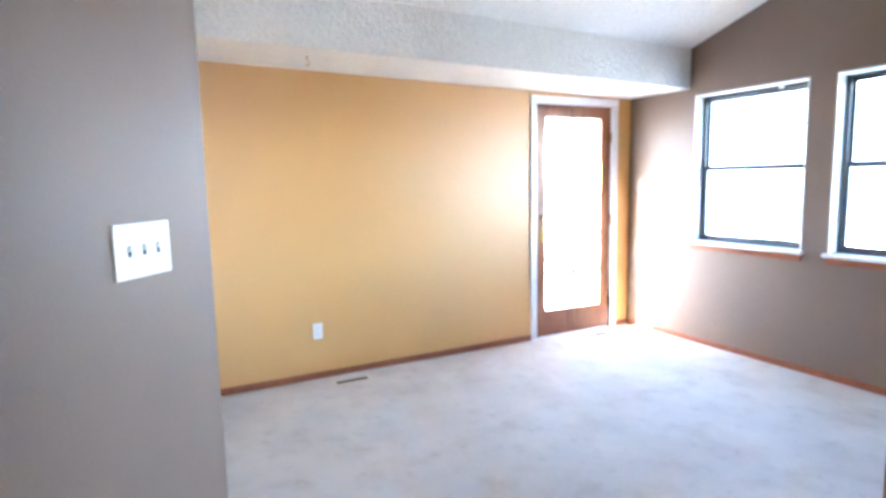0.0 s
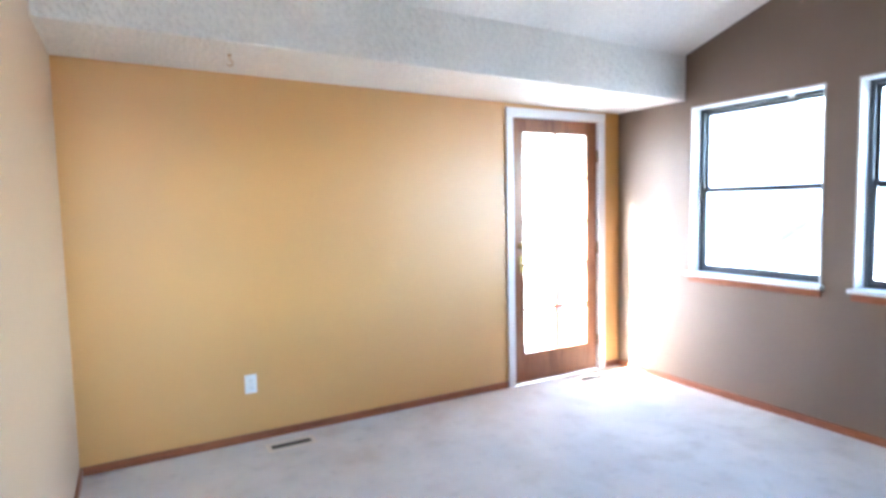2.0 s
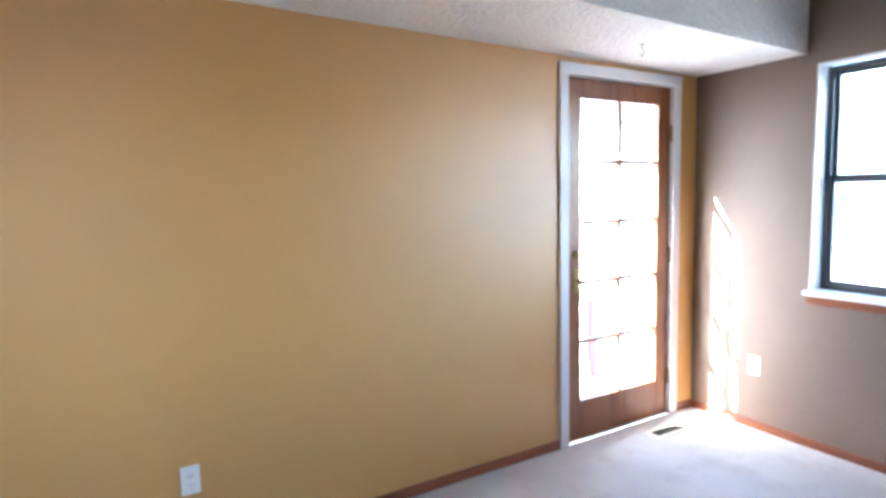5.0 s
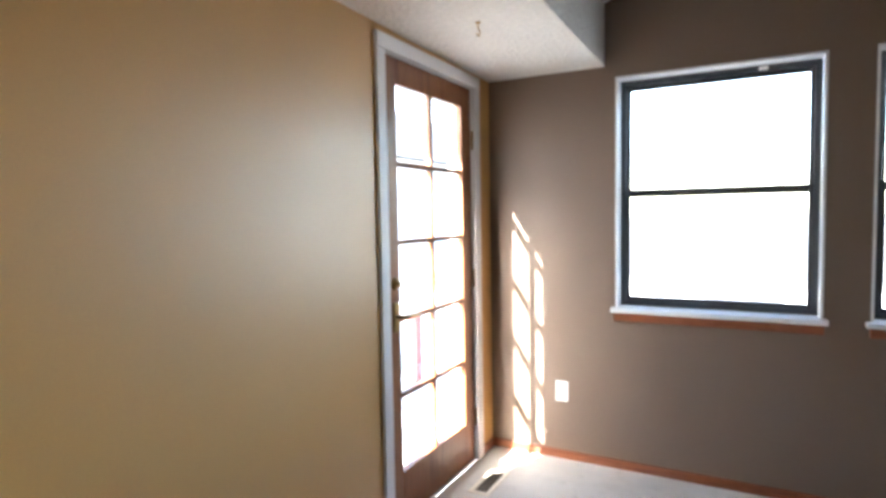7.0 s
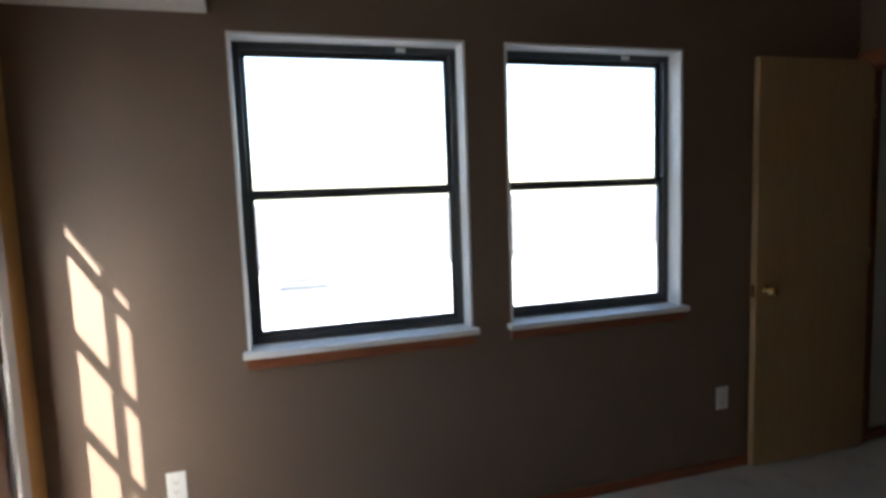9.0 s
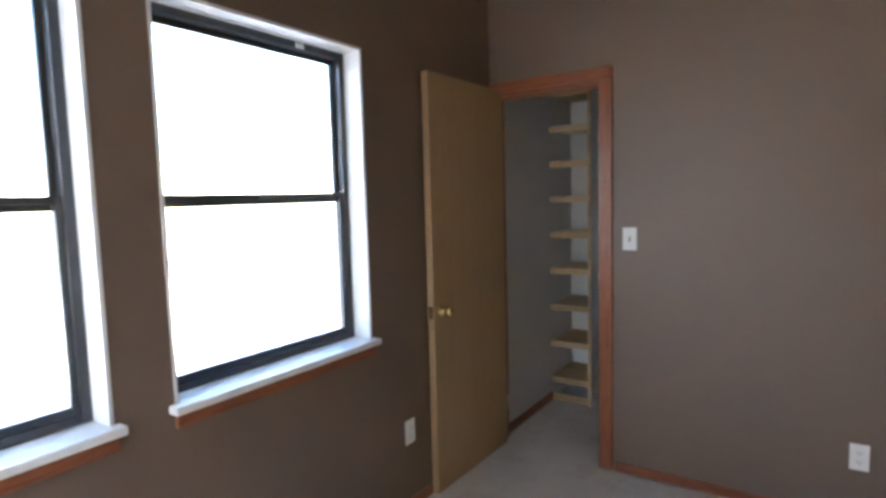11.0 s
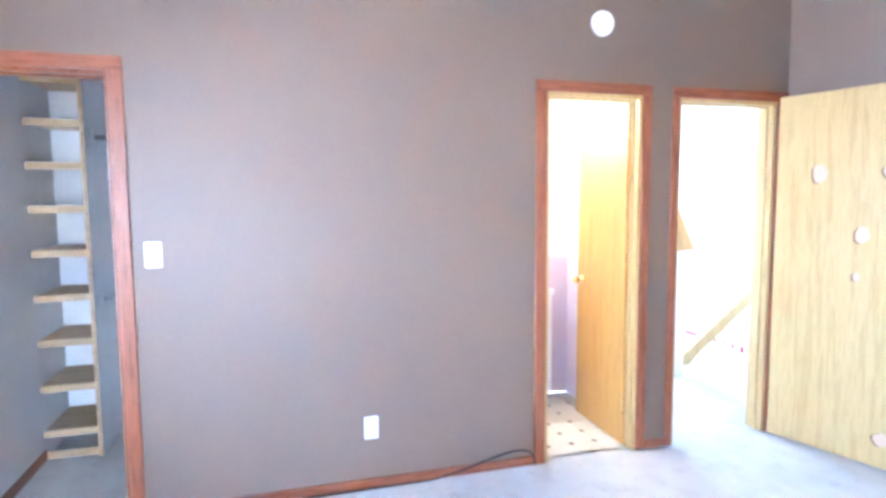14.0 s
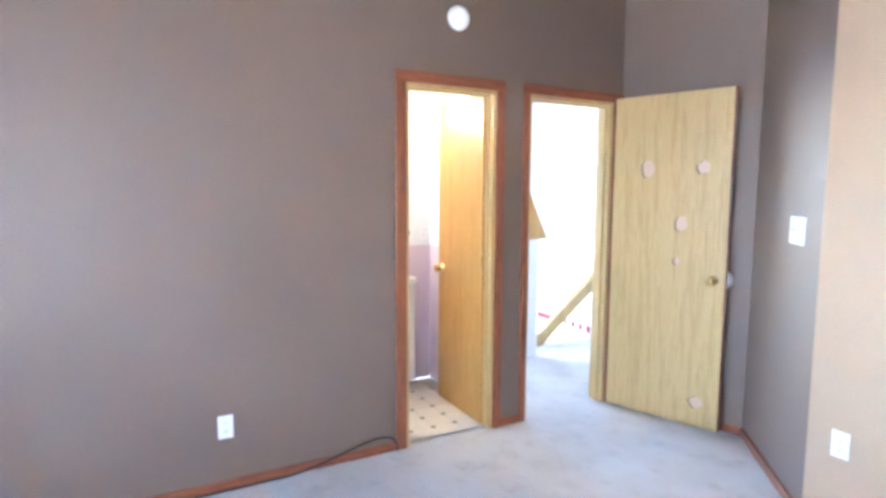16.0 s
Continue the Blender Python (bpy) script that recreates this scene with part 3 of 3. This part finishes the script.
def register(x0, x1, y0, y1, label):
    t = thing("floor_register", pose(0, 0, 0), label, "vent", "floor registers")
    b = 0.027
    part("frame", boxes((x0, x1, y0, y0 + b, 0, 0.006), (x0, x1, y1 - b, y1, 0, 0.006), (x0, x0 + b, y0 + b, y1 - b, 0, 0.006), (x1 - b, x1, y0 + b, y1 - b, 0, 0.006), bevel=0.002), VENT, t)
    # flat black sheet on the carpet, coloured as the shade inside the vent
    part("duct", boxes((x0 + b, x1 - b, y0 + b, y1 - b, 0.0005, 0.0015)), VENT_SHADE, t, "flat black sheet painted as the shade in the vent")
    n = 12
    for i in range(n):
        x = x0 + b + (i + 0.5) * (x1 - x0 - 2 * b) / n
        part("slat", boxes((x - 0.002, x + 0.002, y0 + b, y1 - b, 0.0016, 0.0045)), SLAT, t)
    return t


register(-3.01, -2.72, -0.235, -0.118, "beige metal floor register by the ochre wall")
register(-0.60, -0.315, -0.235, -0.118, "beige metal floor register by the glazed door")


def hook(x, y):
    t = thing("ceiling_hook", pose(x, y, SOFFIT - 0.008 - 0.0205 * x), "small dark screw hook in the textured soffit", "hook", "hooks")
    part("plate", lathe(bmesh.new(), [(0.011, -0.004), (0.011, 0.0)], seg=12), BRASS, t)
    part("hook", tube(bmesh.new(), curve_points([(0, 0, 0), (0, 0, -0.02), (0.012, 0, -0.032), (0.014, 0, -0.045), (0, 0, -0.056), (-0.014, 0, -0.048)]), 0.003, 8), BRASS, t)


hook(-3.15, -0.42)
hook(-0.93, -0.36)
cb = thing("cable", pose(0, 0, 0), "black coaxial cable looping over the baseboard onto carpet", "cable")
part("cord", tube(bmesh.new(), curve_points([(-2.645, C + 0.026, 0.005), (-2.642, C + 0.028, 0.045), (-2.61, C + 0.03, 0.088), (-2.54, C + 0.032, 0.104), (-2.44, C + 0.034, 0.092), (-2.31, C + 0.036, 0.062), (-2.18, C + 0.034, 0.03), (-2.06, C + 0.030, 0.008), (-1.9, C + 0.026, 0.005), (-1.65, C + 0.028, 0.005), (-1.4, C + 0.03, 0.005)]), 0.005, 8), BLACK, cb)

# ---------- closet ----------
sh = thing("closet_shelves", pose(0, 0, 0), "tall pine shelf rack on the white closet wall", "shelves")
part("upright", boxes((-0.310, -0.290, -5.05, -4.612, 0, 2.19), bevel=0.002), PAINT, sh, "white painted upright board")
part("edge_strip", boxes((-0.311, -0.289, -4.612, -4.60, 0, 2.19), bevel=0.002), PINE, sh)
for i in range(9):
    z = 0.15 + i * 0.249 + 0.036 * math.sin(math.pi * i / 8)
    part("shelf", boxes((-0.290, -0.006, -5.05, -4.655, z - 0.002, z + 0.018), bevel=0.002), PINE, sh)
    part("front_edge", boxes((-0.290, -0.006, -4.655, -4.637, z - 0.022, z + 0.018), bevel=0.002), PINE, sh)
part("base_strip", boxes((-0.290, -0.006, -4.655, -4.640, 0.0, 0.045), bevel=0.002), PINE, sh)
rod = thing("closet_rod", pose(0, 0, 0), "chrome hanging rod with end brackets in the closet", "rod", "closet rods")
for z in (1.84, 0.89):
    r = rod if z > 1.5 else thing("closet_rod", pose(0, 0, 0), "chrome hanging rod with end brackets in the closet", "rod", "closet rods")
    part("bracket", boxes((-0.318, -0.310, -4.80, -4.74, z - 0.03, z + 0.04), bevel=0.002), PLASTIC, r)
    part("bar", tube(bmesh.new(), [(-0.318, -4.77, z), (-1.85, -4.77, z)], 0.015, 12), STEEL, r)

# ---------- bathroom ----------
vn = thing("vanity_cabinet", pose(0, 0, 0), "white bathroom vanity cabinet against the wall", "cabinet")
part("body", boxes((-3.105, -2.3, BW, -4.50, 0.12, 0.815), bevel=0.003), PAINT, vn)
part("plinth", boxes((-3.085, -2.3, BW, -4.55, 0.0, 0.12)), PAINT, vn)
part("top", boxes((-3.115, -2.3, BW, -4.48, 0.815, 0.855), bevel=0.008), PLASTIC, vn, "white moulded top")
plate("light_switch", pose(-3.225, BW, 1.14, 0, 0, 180), "white switch plate in the bathroom", "switch", sort="switch")
plate("power_outlet", pose(-3.345, BW, 1.14, 0, 0, 180), "white outlet plate in the bathroom", "outlet", group="outlets")
vl = thing("vanity_light", pose(0, 0, 0), "brass vanity light bar with lit opal globes", "lamp")
part("bar", boxes((-3.0, -2.3, BW, BW + 0.04, 1.98, 2.06), bevel=0.004), BRASS, vl)
for x in (-2.88, -2.65, -2.42):
    bm = bmesh.new()
    bmesh.ops.create_uvsphere(bm, u_segments=20, v_segments=12, radius=0.05, matrix=Matrix.Translation((x, BW + 0.09, 2.02)))
    for f in bm.faces:
        f.smooth = True
    part("globe", bm, BULB, vl, "lit opal glass globe")

# ---------- stair hall ----------
hw = thing("stair_half_wall", pose(0, 0, 0), "white half wall with a sloping oak cap", "half wall")
part("wall", boxes((-4.495, -4.22, -5.0, -4.9, 0, 1.035)), WHITE_WALL, hw)
bm = bmesh.new()
prism(bm, [(-4.24, 1.70), (-4.415, 1.345), (-4.565, 1.05), (-4.56, 1.036), (-4.30, 1.036), (-4.24, 1.25)], "y", -5.03, -4.875)
part("cap", bm, OAK_Y, hw, "sloping golden oak cap")
hr = thing("stair_rail", pose(0, 0, 0), "sloping oak handrail of the stairs", "handrail")
bm = bmesh.new()
prism(bm, [(-4.60, 0.0), (-4.60, 0.05), (-4.74, 0.13), (-5.50, 0.72), (-5.50, 0.58), (-4.75, 0.0)], "y", -5.20, -5.14)
part("rail", bm, OAK, hr)
sk = thing("stair_edge", pose(0, 0, 0), "dark red edge board behind white balusters at the stairs", "stair edge")
part("board", boxes((-5.5, -5.48, -6.3, -4.4, 0.0, 0.06)), DARKRED, sk)
for i in range(5):
    y = -5.24 - i * 0.115
    part("baluster", boxes((-5.479, -5.462, y - 0.024, y + 0.024, 0.0, 0.10), bevel=0.004), PAINT, sk)
nl = thing("wall_nail", pose(-5.5, -5.62, 2.05, 0, 90), "small dark nail in the white wall", "nail")
part("nail", lathe(bmesh.new(), [(0.012, 0), (0.012, 0.02), (0.004, 0.03)], seg=10), BLACK, nl)

# ---------- bathroom tiles ----------
T = 0.154
bm = bmesh.new()
c = 0.020
h = T / 2 - 0.0015
prism(bm, [(-h + c, -h), (h - c, -h), (h, -h + c), (h, h - c), (h - c, h), (-h + c, h), (-h, h - c), (-h, -h + c)], "z", -0.004, 0.0)
tile0 = solid("tile", bm, TILE)
bm = bmesh.new()
k = c - 0.001
prism(bm, [(k, 0), (0, k), (-k, 0), (0, -k)], "z", -0.004, 0.0)
dia0 = solid("inset", bm, DIAMOND)
bath_floor = bpy.data.objects["bath_floor"]
for i in range(9):
    for j in range(6):
        x, y = -2.98 + T * (i - 2.5), -3.98 - T * (j - 0.5)
        for src, dx, dy in ((tile0, 0, 0), (dia0, T / 2, -T / 2)):
            if -3.32 < x + dx < -2.05 and y + dy > BW + 0.05 and y + dy < C - 0.05:
                o = new(src.name.split(".")[0], src.data)
                o.location = (x + dx, y + dy, 0)
                o.parent = bath_floor
bpy.data.objects.remove(tile0)
bpy.data.objects.remove(dia0)

# ---------- outside ----------
setting("ground", boxes((-400, 400, -400, 400, -3.0, -2.9)), CONCRETE, "pale sunlit ground", "ground")


def far_window(t, x0, x1, y0, y1, z0, z1):
    w = part("window", boxes((x0, x1, y0, y1, z0, z1)), PAINT, t)
    e = 0.08
    if x1 - x0 > y1 - y0:
        part("pane", boxes((x0 + e, x1 - e, y0 - 0.01, y0 + 0.01, z0 + e, z1 - e)), PANE_FAR, w)
    else:
        part("pane", boxes((x0 - 0.01, x0 + 0.01, y0 + e, y1 - e, z0 + e, z1 - e)), PANE_FAR, w)


def house(x0, x1, y0, y1, top, ridge, label):
    t = thing("house", pose(0, 0, 0), label, "house", "neighbouring houses")
    part("wall", boxes((x0, x1, y0, y1, -2.9, top)), SIDING, t)
    bm = bmesh.new()
    if x1 - x0 > y1 - y0:
        m = (y0 + y1) / 2
        prism(bm, [(y0 - 0.4, top - 0.1), (m, ridge), (y1 + 0.4, top - 0.1)], "x", x0 - 0.3, x1 + 0.3)
    else:
        m = (x0 + x1) / 2
        prism(bm, [(x0 - 0.4, top - 0.1), (m, ridge), (x1 + 0.4, top - 0.1)], "y", y0 - 0.3, y1 + 0.3)
    part("roof", bm, SHINGLE, t)
    return t


east = house(14.0, 22.0, -14.0, 7.0, -0.3, 1.2, "pale-sided neighbouring house with a grey shingle roof")
porch = thing("shed", pose(0, 0, 0), "low shed with a dark slatted roof", "shed")
part("wall", boxes((6.6, 8.2, -1.65, -0.85, -2.9, 0.02)), SIDING, porch)
for i in range(6):
    part("roof_slat", boxes((6.5 + i * 0.3, 6.78 + i * 0.3, -1.78, -0.75, 0.02 + i * 0.09, 0.055 + i * 0.09)), SHINGLE, porch)
north = house(7.0, 24.0, 8.0, 15.0, 3.2, 5.6, "pale-sided neighbouring house with dark windows")
far_window(north, 15.6, 17.4, 7.97, 8.0, -0.35, 1.6)
far_window(north, 18.5, 19.5, 7.97, 8.0, -0.2, 1.2)
far_window(north, 12.9, 13.7, 7.97, 8.0, -2.8, -0.9)

# a low deck outside the glazed door, its rail, and a shrub beyond
dk = thing("deck", pose(0, 0, 0), "weathered pale plank deck outside the glazed door", "deck")
for i in range(10):
    y = 0.24 + i * 0.145
    part("plank", boxes((-1.6, 4.2, y, y + 0.138, -0.40, -0.36), bevel=0.004), SIDING, dk)
for x in (-1.4, 4.0):
    for y in (0.35, 1.55):
        part("post", boxes((x - 0.05, x + 0.05, y - 0.05, y + 0.05, -2.9, -0.40)), DARKRED, dk)
rl = thing("deck_rail", pose(0, 0, 0), "deck railing with red posts under a pale top board", "railing")
part("top_rail", boxes((-1.6, 4.2, 1.54, 1.68, 0.50, 0.54), bevel=0.006), PAINT, rl, "pale top board")
part("side_rail", boxes((-1.6, 4.2, 1.59, 1.63, 0.40, 0.498), bevel=0.004), PAINT, rl)
part("bottom_rail", boxes((-1.6, 4.2, 1.59, 1.63, -0.27, -0.20), bevel=0.004), PAINT, rl)
for i in range(6):
    x = -1.5 + i * 1.1
    part("post", boxes((x - 0.045, x + 0.045, 1.565, 1.655, -0.36, 0.40), bevel=0.005), DARKRED, rl, "dark red post")
for i in range(38):
    x = -1.42 + i * 0.145
    if min(abs(x + 1.5 - k * 1.1) for k in range(6)) > 0.06:
        part("baluster", boxes((x - 0.016, x + 0.016, 1.594, 1.626, -0.20, 0.40)), PAINT, rl)
LEAF = material("pale_green_leaves", (0.10, 0.13, 0.06), 0.6, bump=0.1, vary=0.3)
BARK = material("grey_bark", (0.14, 0.11, 0.09), 0.9, grain=40, bump=0.5)
tr = thing("shrub", pose(9.3, 5.0, -2.9), "leafy green shrub in front of the neighbouring house", "shrub")
rnd = random.Random(5)
bm, lf = bmesh.new(), bmesh.new()
tube(bm, curve_points([(0, 0, 0), (0.05, 0.02, 0.7), (0.0, 0.05, 1.5)]), 0.05, 8)
for k in range(11):
    a, up = rnd.uniform(0, 6.283), rnd.uniform(1.5, 2.95)
    tip = Vector((math.cos(a) * rnd.uniform(0.2, 0.9), math.sin(a) * rnd.uniform(0.2, 0.9), up))
    root = Vector((0.03, 0.03, rnd.uniform(0.8, 1.45)))
    tube(bm, curve_points([root, (root + tip) / 2 + Vector((0, 0, 0.12)), tip]), 0.014, 6)
    for j in range(85):
        c0 = tip + Vector((rnd.gauss(0, 0.2), rnd.gauss(0, 0.2), rnd.gauss(0, 0.16)))
        u = Vector((rnd.gauss(0, 1), rnd.gauss(0, 1), rnd.gauss(0, 0.6))).normalized()
        w = u.orthogonal().normalized()
        lf.faces.new([lf.verts.new(c0 + q) for q in (-0.05 * u, 0.024 * w, 0.05 * u, -0.024 * w)])
part("branches", bm, BARK, tr)
part("leaves", lf, LEAF, tr)
